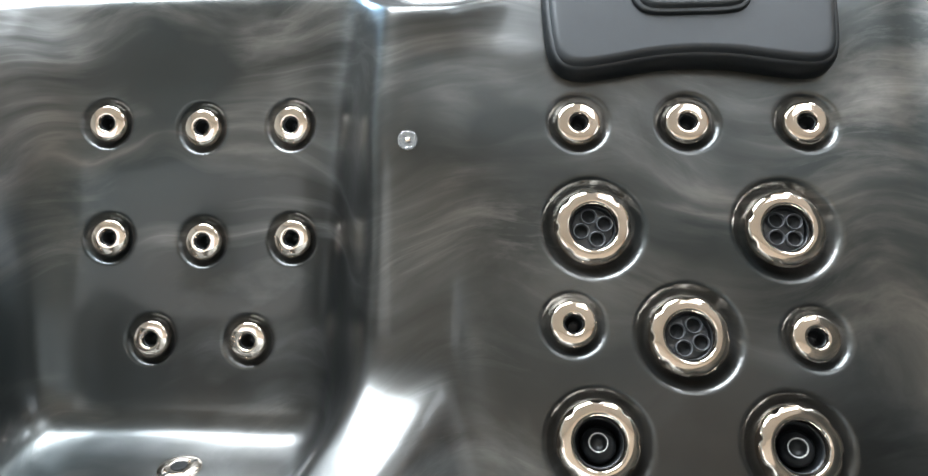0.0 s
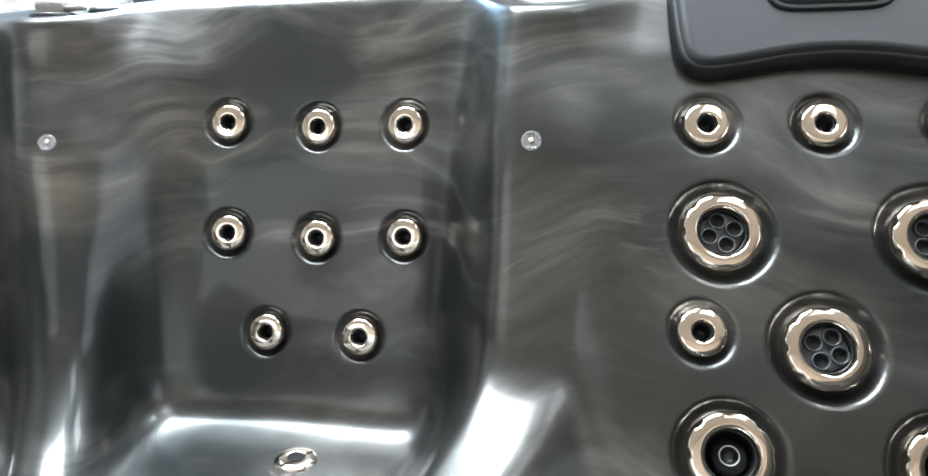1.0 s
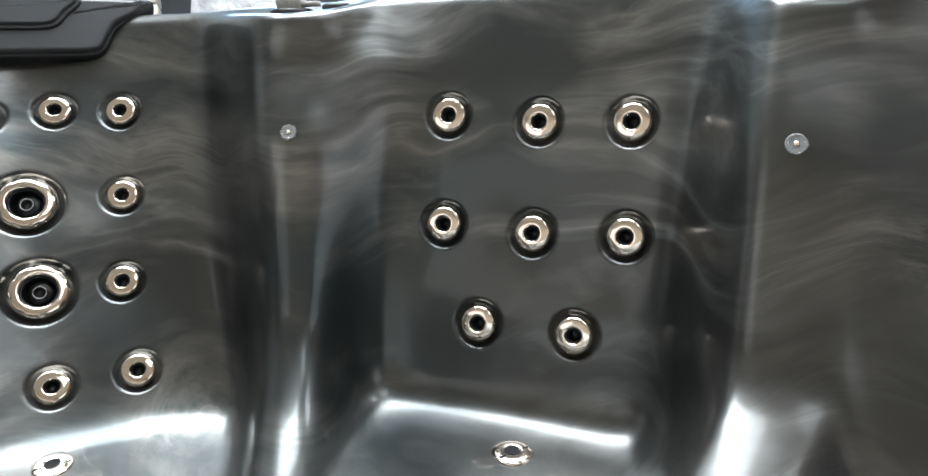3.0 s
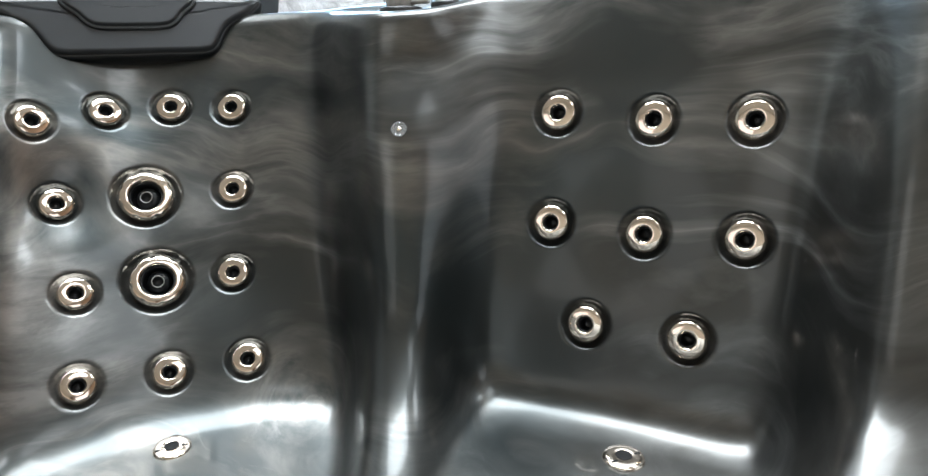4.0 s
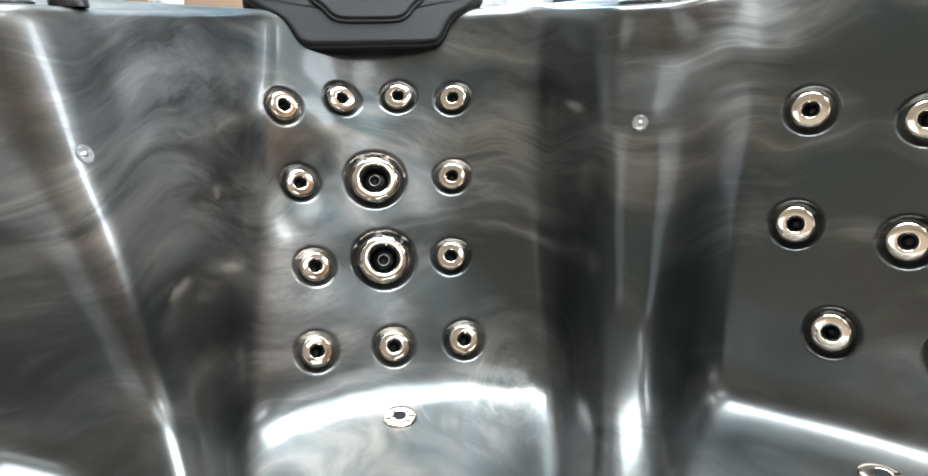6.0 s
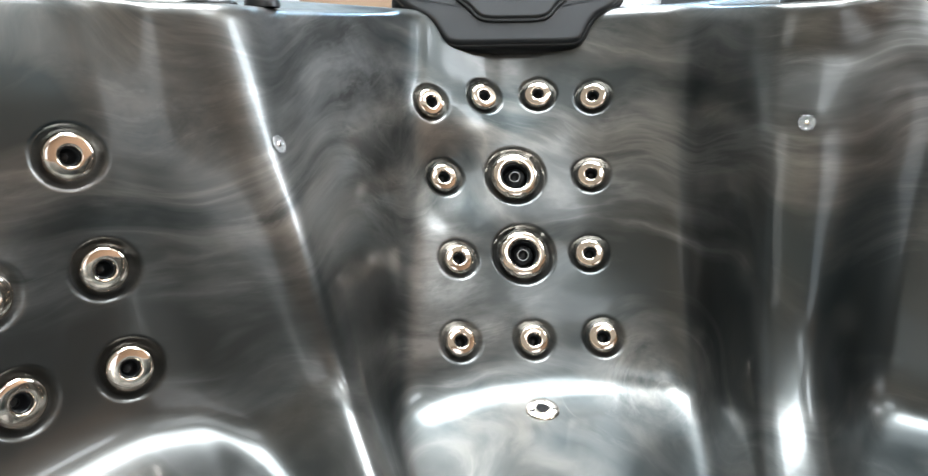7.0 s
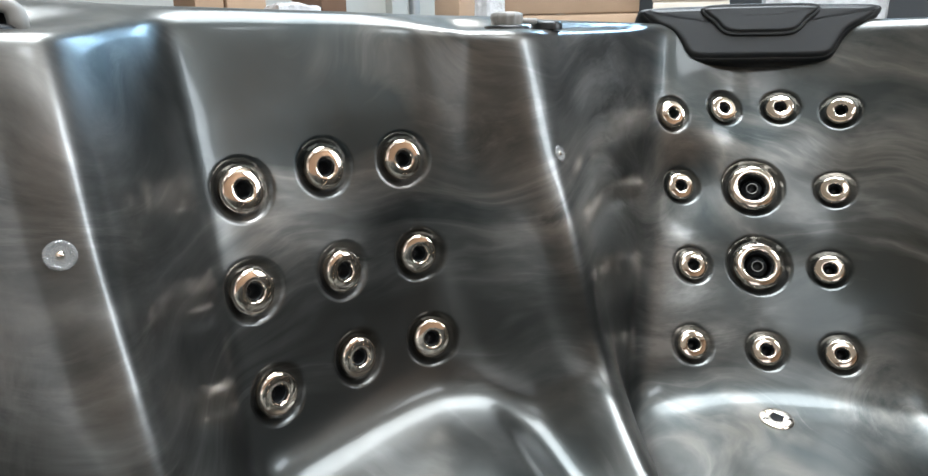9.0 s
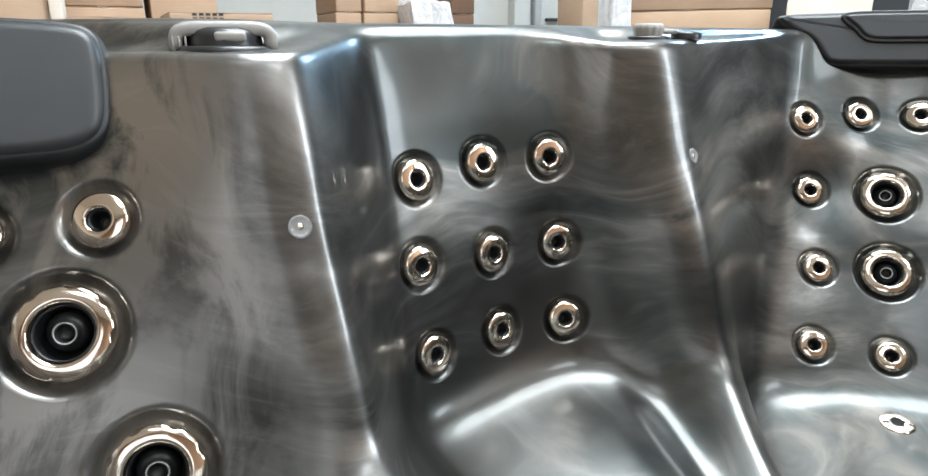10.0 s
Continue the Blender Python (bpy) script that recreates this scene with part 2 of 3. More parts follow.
LIP, LEDGE = 1, 0
STATIONS = [
    station((0.64, 0.90), (0.62, 0.66), 0.36, (0.12, 0.03), LIP, 0.6),
    station((0.57, 0.985), (0.55, 0.745), 0.33, (0.12, 0.02), LIP, 0.8),
    station((0.32, 0.990), (0.32, 0.742), 0.31, (0.12, 0.02), LIP, 1.0),
    station((0.11, 0.985), (0.072, 0.742), 0.33, (0.12, 0.02), LIP, 0.8, True, 0.0, 0.7),
    station((0.030, 0.935), (0.030, 0.772), 0.485, (0.13, 0.055), LEDGE, 0.25, True, 0.0, 0.8),
    station((-0.053, 0.923), (-0.085, 0.765), 0.485, (0.13, 0.060), LEDGE, 0.5),
    station((-0.120, 1.055), (-0.150, 0.945), 0.325, (0.10, 0.00), LIP, 0.8, True, 0.010, 0.0, 0.011),
    station((-0.36, 1.085), (-0.36, 0.955), 0.328, (0.10, -0.01), LIP, 1.0, True, 0.012, 0.0, 0.012),
    station((-0.568, 1.094), (-0.553, 0.964), 0.325, (0.10, 0.00), LIP, 1.0, True, 0.02, 0.6, 0.012),
    station((-0.618, 1.060), (-0.596, 0.925), 0.345, (0.10, 0.02), LIP, 1.0, True, 0.015, 1.0, 0.010),
    station((-0.660, 1.000), (-0.615, 0.850), 0.465, (0.13, 0.12), LEDGE, 1.0, True, 0.013, 1.0),
    station((-0.755, 0.980), (-0.700, 0.835), 0.450, (0.13, 0.12), LEDGE, 0.8, True, 0.013, 0.4),
    station((-0.97, 1.14), (-0.855, 0.985), 0.27, (0.10, 0.02), LIP, 1.0),
    station((-1.16, 1.115), (-0.991, 0.903), 0.285, (0.10, 0.01), LIP, 0.9),
    station((-1.299, 1.017), (-1.094, 0.818), 0.285, (0.10, 0.01), LIP, 1.0),
    station((-1.356, 0.876), (-1.170, 0.706), 0.285, (0.10, 0.01), LIP, 1.0),
    station((-1.376, 0.842), (-1.222, 0.622), 0.27, (0.10, 0.02), LIP, 1.0),
    station((-1.258, 0.462), (-1.085, 0.412), 0.425, (0.16, 0.09), LEDGE, 0.15, True, 0.012),
    station((-1.200, 0.345), (-1.046, 0.345), 0.435, (0.16, 0.07), LEDGE, 1.0, True, 0.012),
    station((-1.207, 0.315), (-1.107, 0.295), 0.365, (0.12, 0.06), LEDGE, 0.9, True, 0.011),
    station((-1.224, 0.252), (-1.154, 0.222), 0.405, (0.14, 0.02), LEDGE, 0.1, True, 0.010),
    station((-1.264, 0.188), (-1.178, 0.160), 0.41, (0.12, 0.01), LIP, 0.7, True, 0.012),
    station((-1.256, 0.040), (-1.175, 0.040), 0.40, (0.12, 0.01), LIP, 1.0, True, 0.012),
    station((-1.244, -0.125), (-1.155, -0.112), 0.39, (0.12, 0.01), LIP, 0.7, True, 0.012),
    station((-1.088, -0.243), (-0.938, -0.208), 0.49, (0.16, 0.05), LEDGE, 0.4),
    station((-1.086, -0.300), (-0.936, -0.255), 0.49, (0.16, 0.05), LEDGE, 0.5),
    station((-1.140, -0.395), (-0.970, -0.360), 0.44, (0.14, 0.04), LEDGE, 0.9),
    station((-1.190, -0.460), (-0.970, -0.430), 0.33, (0.10, 0.02), LEDGE, 0.9),
    station((-1.235, -0.640), (-0.970, -0.640), 0.32, (0.10, 0.02), LIP, 1.0),
    station((-1.225, -0.850), (-0.960, -0.840), 0.33, (0.10, 0.02), LIP, 1.0, False),
    station((-0.95, -0.93), (-0.90, -0.72), 0.36, (0.10, 0.03), LIP, 1.0, False),
    station((-0.35, -0.95), (-0.35, -0.76), 0.36, (0.10, 0.03), LIP, 1.0, False),
    station((0.35, -0.93), (0.35, -0.74), 0.36, (0.10, 0.03), LIP, 1.0, False),
    station((0.66, -0.70), (0.48, -0.60), 0.36, (0.10, 0.03), LIP, 1.0, False),
    station((0.70, 0.10), (0.52, 0.10), 0.36, (0.10, 0.03), LIP, 1.0, False),
    station((0.68, 0.60), (0.62, 0.45), 0.36, (0.10, 0.03), LIP, 1.0, False),
]
V_COUNT = (4, 6, 20, 9, 9, 27, 91, 26, 26, 16, 8)


def outer(p):
    """Where the way from the hub through p meets the outer edge of the rim."""
    d = Vector(p) - HUB
    ts = []
    if abs(d.x) > 1e-6:
        ts.append(((BOX[1] if d.x > 0 else BOX[0]) - HUB.x) / d.x)
    if abs(d.y) > 1e-6:
        ts.append(((BOX[3] if d.y > 0 else BOX[2]) - HUB.y) / d.y)
    return HUB + d * min(ts)


def ledge_of(s):
    return s["rise"] == LEDGE


def section(s):
    """Control points of a section from the skirt over the rim down to the middle of the foot well."""
    top, low = Vector(s["top"]), Vector(s["low"])
    inward = (HUB - low).normalized()
    back = (top - low).normalized()
    o = outer(top)
    slope = (low - top) / 0.45
    junction = top + slope * (0.90 - s["jz"])
    f, drop = s["flare"]
    knee = junction + inward * f
    edge = HUB + (knee - HUB) * 0.62
    foot = HUB + (knee - HUB) * 0.50
    ledge = s["rise"] == LEDGE
    shoulder = top + slope * 0.10
    lift = s["curl"] if ledge_of(s) else 0.0
    top = top + back * (s["curl"] - lift)
    a = top + back * (0.075 if ledge else 0.050)
    b = top + back * (0.105 if ledge else 0.018)
    rim = RIM + s["lip"]
    pts = [
        (*o, 0.12), (*o, rim - 0.02), (*(o + (HUB - o).normalized() * 0.015), rim),
        (*(b if ledge else a), rim), (*(a if ledge else b), 0.893 + lift if ledge else rim - 0.002),
        (*top, 0.895 + lift if ledge else 0.911 + s["lip"]), (*shoulder, 0.80), (*junction, s["jz"]), (*knee, s["jz"] - drop),
        (*edge, s["jz"] - drop - 0.03), (*foot, 0.10), (HUB.x, HUB.y, 0.08),
    ]
    return np.array(pts, float)


def gauss(grid, sigma, axis, wrap):
    n = int(3 * sigma) + 1
    w = np.exp(-0.5 * (np.arange(-n, n + 1) / sigma) ** 2)
    w /= w.sum()
    if wrap:
        return sum(wk * np.roll(grid, k, axis) for k, wk in zip(range(-n, n + 1), w))
    pad = [(0, 0)] * grid.ndim
    pad[axis] = (n, n)
    g = np.pad(grid, pad, mode="edge")
    m = grid.shape[axis]
    return sum(wk * np.take(g, range(k, k + m), axis) for k, wk in enumerate(w))


def shell_grid():
    nets = []
    for s in STATIONS:
        k = section(s)
        rows = [k[i] + (k[i + 1] - k[i]) * j / c for i, c in enumerate(V_COUNT) for j in range(c)]
        nets.append(np.array(rows + [k[-1]]))
    nets = np.array(nets)
    cols, soft, ease = [], [], []
    count = len(STATIONS)
    mid = sum(V_COUNT[:5]) + 60
    for i in range(count):
        j = (i + 1) % count
        seen = STATIONS[i]["seen"] and STATIONS[j]["seen"]
        n = max(3, int(np.linalg.norm(nets[j][mid] - nets[i][mid]) / (0.0036 if seen else 0.03)))
        for q in range(n):
            t = q / n
            cols.append(nets[i] * (1 - t) + nets[j] * t)
            soft.append(STATIONS[i]["soft"] * (1 - t) + STATIONS[j]["soft"] * t)
            ease.append(STATIONS[i]["ease"] * (1 - t) + STATIONS[j]["ease"] * t)
    g, soft, ease = np.array(cols), np.array(soft), np.array(ease)
    soft = gauss(soft, 3, 0, True)[:, None, None]
    tight, wide = gauss(g, 3.2, 0, True), gauss(g, 11.5, 0, True)
    g = tight * (1 - soft) + wide * soft
    rows = np.arange(g.shape[1]) - sum(V_COUNT[:5])
    upper = np.clip((rows - 4) / 14, 0, 1) * np.clip((95 - rows) / 60, 0, 1)
    melt = gauss(ease, 5, 0, True)[:, None, None] * upper[None, :, None]
    g = g * (1 - melt) + gauss(g, 22.0, 0, True) * melt
    lo = gauss(g, 2.3, 1, False)
    hi = gauss(g, 9.0, 1, False)
    w = np.zeros(g.shape[1])
    w[sum(V_COUNT[:5]) + 40:] = 1
    w = gauss(w, 12, 0, False)[None, :, None]
    out = lo * (1 - w) + hi * w
    out[:, :30] = tight[:, :30] * 0.5 + lo[:, :30] * 0.5
    # a row halfway between every two
    p = np.pad(out, ((0, 0), (1, 1), (0, 0)), mode="edge")
    half = (9 * (p[:, 1:-2] + p[:, 2:-1]) - p[:, :-3] - p[:, 3:]) / 16
    fine = np.empty((out.shape[0], out.shape[1] * 2 - 1, 3))
    fine[:, ::2], fine[:, 1::2] = out, half
    fine[:, -1] = (HUB.x, HUB.y, 0.08)
    return fine


def grid_normals(g):
    du = np.roll(g, -1, 0) - np.roll(g, 1, 0)
    dv = np.gradient(g, axis=1)
    n = np.cross(du, dv)
    n /= np.maximum(np.linalg.norm(n, axis=2, keepdims=True), 1e-9)
    return n


SHELL = shell_grid()
NORMAL = grid_normals(SHELL)
FIRST = 2 * sum(V_COUNT[:5])
if NORMAL[SHELL.shape[0] // 8, FIRST + 100, 1] > 0:
    NORMAL = -NORMAL
RELIEF = np.zeros(SHELL.shape[:2])


def on_shell(p):
    """The place on the shell nearest to p, and its outward normal."""
    d = np.linalg.norm(SHELL[:, FIRST - 18:FIRST + 360] - np.array(p), axis=2)
    i, j = np.unravel_index(np.argmin(d), d.shape)
    j += FIRST - 18
    n = NORMAL[max(0, i - 3):i + 4, max(0, j - 6):j + 7].mean((0, 1))
    return Vector(SHELL[i, j]), Vector(n).normalized()


def seat_pose(place, normal, turn=0.0):
    """A pose with z along the normal and y as upright as it can be."""
    z = normal
    x = Vector((0, 0, 1)).cross(z).normalized()
    y = z.cross(x)
    m = Matrix((x, y, z)).transposed().to_4x4()
    return Matrix.Translation(place) @ m @ pose(0, 0, 0, 0, 0, turn)


def dish(place, normal, ring, rim, depth, hole):
    """Press a round dish into the shell, with a deep hole in its middle."""
    d = SHELL - np.array(place)
    h = d @ np.array(normal)
    r = np.sqrt(np.maximum((d ** 2).sum(2) - h ** 2, 0))
    near = np.abs(h) < 0.06
    t = np.clip((rim - r) / (rim - ring), 0, 1)
    dent = depth * np.sin(t * math.pi / 2) ** 1.35
    deep = np.clip((ring * 0.86 - r) / 0.006, 0, 1) * hole
    RELIEF[near] -= (dent + deep)[near]


# ---------------------------------------------------------------- jets
JET_SITES = []


def small_jet():
    jet = thing("small_jet", "small round chrome hydrotherapy jet in dark acrylic seat back", "jet", "small jets of the seats")
    part("face_ring", lathe([(0.0246, -0.013), (0.0259, -0.007), (0.0265, -0.0035), (0.0265, -0.0008), (0.0260, 0.0010), (0.0250, 0.0023), (0.0237, 0.0031), (0.0220, 0.0036),
                             (0.0195, 0.0040), (0.0170, 0.0043), (0.0148, 0.0045), (0.0132, 0.0045), (0.0120, 0.0041), (0.0112, 0.0030), (0.0107, 0.0012), (0.0106, -0.006)], 56), CHROME, jet, "mirror-polished chrome ring")
    part("nozzle", lathe([(0.0104, -0.004), (0.0103, 0.0008), (0.0097, 0.0008), (0.0093, -0.003), (0.0086, -0.017), (0.0, -0.018)], 28), BLACK, jet, "black plastic nozzle")
    inner = part("insert", lathe([(0.0052, -0.0175), (0.0052, -0.014), (0.0042, -0.014), (0.0042, -0.0175)], 18), BLACK, jet, "dark inner tube")
    inner.location = (0.001, -0.001, 0)
    return jet


def scallop(lobes, amount, who):
    def wave(a, i):
        return 1 - amount * max(0.0, math.cos(lobes * a)) ** 3 if i in who else 1.0
    return wave


def large_jet(kind):
    label = {"rotor": "large scalloped chrome jet with four-tube grey rotor", "nozzle": "large scalloped chrome jet with black directional nozzle"}[kind]
    jet = thing("large_jet", label, "jet", "large jets of the seats")
    part("face_ring", lathe([(0.0405, -0.018), (0.0432, -0.010), (0.0443, -0.005), (0.0443, -0.0015), (0.0437, 0.0012), (0.0424, 0.0032), (0.0402, 0.0044), (0.0372, 0.0050), (0.0342, 0.0054),
                             (0.0314, 0.0056), (0.0294, 0.0054), (0.0280, 0.0044), (0.0271, 0.0024), (0.0266, -0.004), (0.0264, -0.014)], 96, scallop(8, 0.058, (3, 4, 5))), CHROME, jet, "scalloped chrome ring")
    part("cup", lathe([(0.0263, -0.012), (0.0262, -0.0015), (0.0250, -0.0015), (0.0244, -0.008), (0.0240, -0.026), (0.0, -0.028)], 44), BLACK, jet, "black plastic cup")
    if kind == "rotor":
        rotor = part("rotor", lathe([(0.0246, -0.022), (0.0245, -0.012), (0.0238, -0.0085), (0.0224, -0.0075), (0.0, -0.0072)], 40), GREY, jet, "dark grey rotor")
        for k in range(4):
            a = math.tau * k / 4 + 0.3
            tube = part("rotor_tube", lathe([(0.0096, -0.010), (0.0096, -0.0022), (0.0091, -0.0010), (0.0083, -0.0012), (0.0079, -0.0030), (0.0078, -0.0068)], 26), GREY, rotor)
            tube.location = (0.0142 * math.cos(a), 0.0142 * math.sin(a), 0)
            hole = part("tube_bore", lathe([(0.0079, -0.0050), (0.0074, -0.0066), (0.0, -0.0067)], 22), BORE, rotor, "black tube opening")
            hole.location = tube.location
    else:
        eye = part("eyeball", lathe([(0.0190, -0.024), (0.0192, -0.018), (0.0176, -0.0135), (0.0140, -0.0105), (0.0112, -0.0095), (0.0108, -0.0060), (0.0100, -0.0056), (0.0090, -0.0062), (0.0084, -0.016), (0.0, -0.0165)], 36),
                   BLACK, jet, "black swivelling eyeball nozzle")
        eye.location, eye.rotation_euler = (-0.001, 0.001, 0), (-0.16, -0.14, 0)
        part("collar", lathe([(0.0092, -0.0064), (0.0101, -0.0056), (0.0105, -0.0049), (0.0098, -0.0045), (0.0088, -0.0058)], 72,
                             lambda a, i: 1 + 0.035 * math.cos(24 * a) if 0 < i < 4 else 1.0, True), VALVE, eye, "ribbed grey collar")
    return jet


def jets(make, targets, ring, rim, depth, turn_step):
    first = None
    for k, p in enumerate(targets):
        place, normal = on_shell(p)
        JET_SITES.append((place, normal, ring, rim, depth))
        m = seat_pose(place, normal, turn_step * k)
        if first is None:
            first = make
            first.matrix_basis = m
        else:
            copy_thing(first, m)


SMALL = [(0.175, 0.908, 0.753), (0.304, 0.909, 0.750), (0.440, 0.908, 0.747), (0.159, 0.795, 0.541), (0.422, 0.791, 0.523)]
SMALL += [(-0.480, 1.050, 0.751), (-0.342, 1.043, 0.744), (-0.210, 1.031, 0.746)]
SMALL += [(-0.478, 1.005, 0.593), (-0.342, 1.004, 0.587), (-0.209, 0.989, 0.593), (-0.413, 0.959, 0.456), (-0.271, 0.950, 0.457)]
CORNER = [(-1.301, 0.800, 0.757), (-1.266, 0.911, 0.761), (-1.196, 0.993, 0.763), (-1.104, 1.046, 0.757), (-1.264, 0.790, 0.621), (-1.067, 0.988, 0.618)]
CORNER += [(-1.186, 0.741, 0.489), (-1.024, 0.920, 0.485), (-1.129, 0.676, 0.366), (-1.049, 0.776, 0.358), (-0.956, 0.858, 0.361)]
SIDE = [(-1.212, -0.069, 0.730), (-1.232, 0.042, 0.740), (-1.230, 0.151, 0.740), (-1.185, -0.076, 0.618), (-1.203, 0.044, 0.613), (-1.221, 0.164, 0.609)]
SIDE += [(-1.169, -0.065, 0.494), (-1.194, 0.052, 0.497), (-1.194, 0.166, 0.493)]
END = [(-1.150, -0.416, 0.722), (-1.150, -0.535, 0.720)]
ROTORS = [(0.187, 0.851, 0.639), (0.404, 0.847, 0.635), (0.285, 0.792, 0.528)]
NOZZLES = [(0.180, 0.728, 0.435), (0.385, 0.725, 0.430), (-1.174, 0.893, 0.619), (-1.117, 0.840, 0.487)]
END_NOZZLES = [(-1.080, -0.475, 0.645), (-1.000, -0.418, 0.527)]
LIGHTS = [(-0.026, 0.866, 0.740), (-0.690, 0.934, 0.737), (-1.170, 0.376, 0.732), (-1.044, -0.262, 0.728)]


def settle(targets, reach):
    """Ease the seat backs in or out, so that they carry their jets and lights."""
    near = [on_shell(p) for p in targets]
    c = np.array([p for p, _ in near])
    off = np.array([(Vector(t) - p).dot(n) for t, (p, n) in zip(targets, near)])
    gap = np.linalg.norm(c[:, None] - c[None], axis=2)
    w = np.linalg.solve(np.exp(-(gap / reach) ** 2) + 0.05 * np.eye(len(c)), off)
    move = np.zeros(SHELL.shape[:2])
    for p, k in zip(c, w):
        move += k * np.exp(-((SHELL - p) ** 2).sum(2) / reach ** 2)
    return SHELL + NORMAL * move[..., None]


SHELL = settle(SMALL + CORNER + SIDE + ROTORS + NOZZLES + LIGHTS, 0.085)
OUTWARD = NORMAL
NORMAL = grid_normals(SHELL)
NORMAL *= np.sign((NORMAL * OUTWARD).sum(2, keepdims=True))
jets(small_jet(), SMALL + CORNER + SIDE + END, 0.0270, 0.0380, 0.0085, 9)
jets(large_jet("rotor"), ROTORS, 0.0445, 0.0615, 0.014, 23)
jets(large_jet("nozzle"), NOZZLES + END_NOZZLES, 0.0445, 0.0590, 0.013, 31)
for place, normal, ring, rim, depth in JET_SITES:
    dish(place, normal, ring, rim, depth, 0.022)


# ---------------------------------------------------------------- small lights, drains
def shell_light():
    lamp = thing("shell_light", "small clear round underwater light lens between the seats", "light", "shell lights")
    part("lens", lathe([(0.0118, -0.003), (0.0118, 0.0008), (0.0108, 0.0018), (0.0090, 0.0015), (0.0083, 0.0007), (0.0064, 0.0009), (0.0, 0.0014)], 32), CLEAR, lamp)
    part("diode", lathe([(0.0036, -0.002), (0.0036, 0.0010), (0.0024, 0.0020), (0.0, 0.0023)], 20), CHROME, lamp, "silvery diode")
    return lamp


def seat_drain():
    drain = thing("seat_drain", "flat round chrome suction cover on the seat", "drain", "seat drains")
    part("disc", lathe([(0.0275, -0.003), (0.0275, 0.001), (0.0262, 0.003), (0.0200, 0.0042), (0.0105, 0.0050), (0.0092, 0.0040), (0.0088, -0.002)], 44), CHROME, drain)
    part("centre_hole", lathe([(0.0106, 0.0051), (0.0098, 0.0054), (0.0090, 0.0046), (0.0, 0.0030)], 24), BORE, drain, "shallow black dish for the dark of the centre hole")
    for k in range(2):
        slot = part("slot", block(0.010, 0.004, 0.0012, 0.0006, 1), BORE, drain, "thin black block for the dark of a slot")
        slot.location = (0.018 * (1 if k else -1), -0.004, 0.0036)
    return drain


def set_on_shell(make, targets):
    first = None
    for p in targets:
        place, normal = on_shell(p)
        m = seat_pose(place, normal)
        if first is None:
            first = make
            first.matrix_basis = m
        else:
            copy_thing(first, m)


set_on_shell(shell_light(), LIGHTS)
set_on_shell(seat_drain(), [(-0.329, 0.836, 0.349), (-0.98, 0.70, 0.27)])


# the pressed shell itself
def build_shell():
    pts = SHELL + NORMAL * RELIEF[..., None]
    nu, nv = pts.shape[:2]
    idx = np.arange(nu * nv).reshape(nu, nv)
    nxt = np.roll(idx, -1, 0)
    quads = np.stack([idx[:, :-1], nxt[:, :-1], nxt[:, 1:], idx[:, 1:]], -1).reshape(-1, 4)
    data = bpy.data.meshes.new("shell")
    data.from_pydata(pts.reshape(-1, 3).tolist(), [], quads[:, ::-1].tolist())
    data.polygons.foreach_set("use_smooth", [True] * len(data.polygons))
    data.materials.append(ACRYLIC)
    ob = new("shell", data)
    return ob


tub = thing("hot_tub", "dark marbled grey-black acrylic hot tub shell with moulded seats", "hot tub")
shell = build_shell()
shell.parent = tub
base = part("base_frame", block(2.2, 2.3, 0.115, 0.01, 2, pose(-0.38, 0.13, 0.0)), SKIRT, tub, "black base frame under the shell", False)


# ---------------------------------------------------------------- pillows
def closed_outline(half):
    """A smooth closed outline from its right half, given from the bottom middle up to the top."""
    pts = [Vector(p) for p in half] + [Vector((-x, y)) for x, y in reversed(half) if x > 1e-6]
    for _ in range(3):
        pts = [q for a, b in zip(pts, pts[1:] + pts[:1]) for q in (a * 0.75 + b * 0.25, a * 0.25 + b * 0.75)]
    return pts


def padded(half, base, top, edge, steps=7, grow=0.0):
    """A padded slab: walls up from the base, a rounded edge, then a nearly level face."""
    pts = closed_outline(half)
    n = len(pts)
    out = []
    for k in range(n):
        d = (pts[(k + 1) % n] - pts[k - 1]).normalized()
        out.append(Vector((d.y, -d.x)))
    for _ in range(10):
        out = [(out[k - 1] + out[k] * 2 + out[(k + 1) % n]).normalized() for k in range(n)]
    bm = bmesh.new()
    rings = [[bm.verts.new((*(p + o * grow), base - 0.03)) for p, o in zip(pts, out)]]
    for s in range(steps + 1):
        a = math.pi / 2 * s / steps
        inset, z = edge * (1 - math.cos(a)), base + (top - base) * math.sin(a)
        rings.append([bm.verts.new((*(p + o * (grow - inset)), z)) for p, o in zip(pts, out)])
    mid = Vector((0, sum(p.y for p in pts) / n))
    for f in (0.97, 0.6, 0.3):
        rings.append([bm.verts.new((*(mid + (Vector(v.co[:2]) - mid) * f), top)) for v in rings[steps + 1]])
    for a, b in zip(rings, rings[1:]):
        for k in range(n):
            j = (k + 1) % n
            bm.faces.new((a[k], a[j], b[j], b[k]))
    bm.faces.new(rings[-1])
    return bm


def pillow(label, half, panel, thick):
    """A foam headrest: dark border, padded body, raised head panel with a groove round it."""
    ob = thing("headrest_pillow", label, "pillow", "headrest pillows")
    part("border", padded(half, -0.006, thick * 0.72, 0.008, 6, 0.005), FOAM_EDGE, ob, "black recessed border")
    part("pad", padded(half, 0.0, thick, 0.013), FOAM, ob, "charcoal foam pad")
    part("groove", padded(panel, thick * 0.5, thick + 0.0045, 0.003, 3, 0.005), FOAM_EDGE, ob, "dark groove round the head panel")
    part("panel", padded(panel, thick * 0.6, thick + 0.009, 0.008), FOAM, ob, "raised charcoal head panel")
    return ob


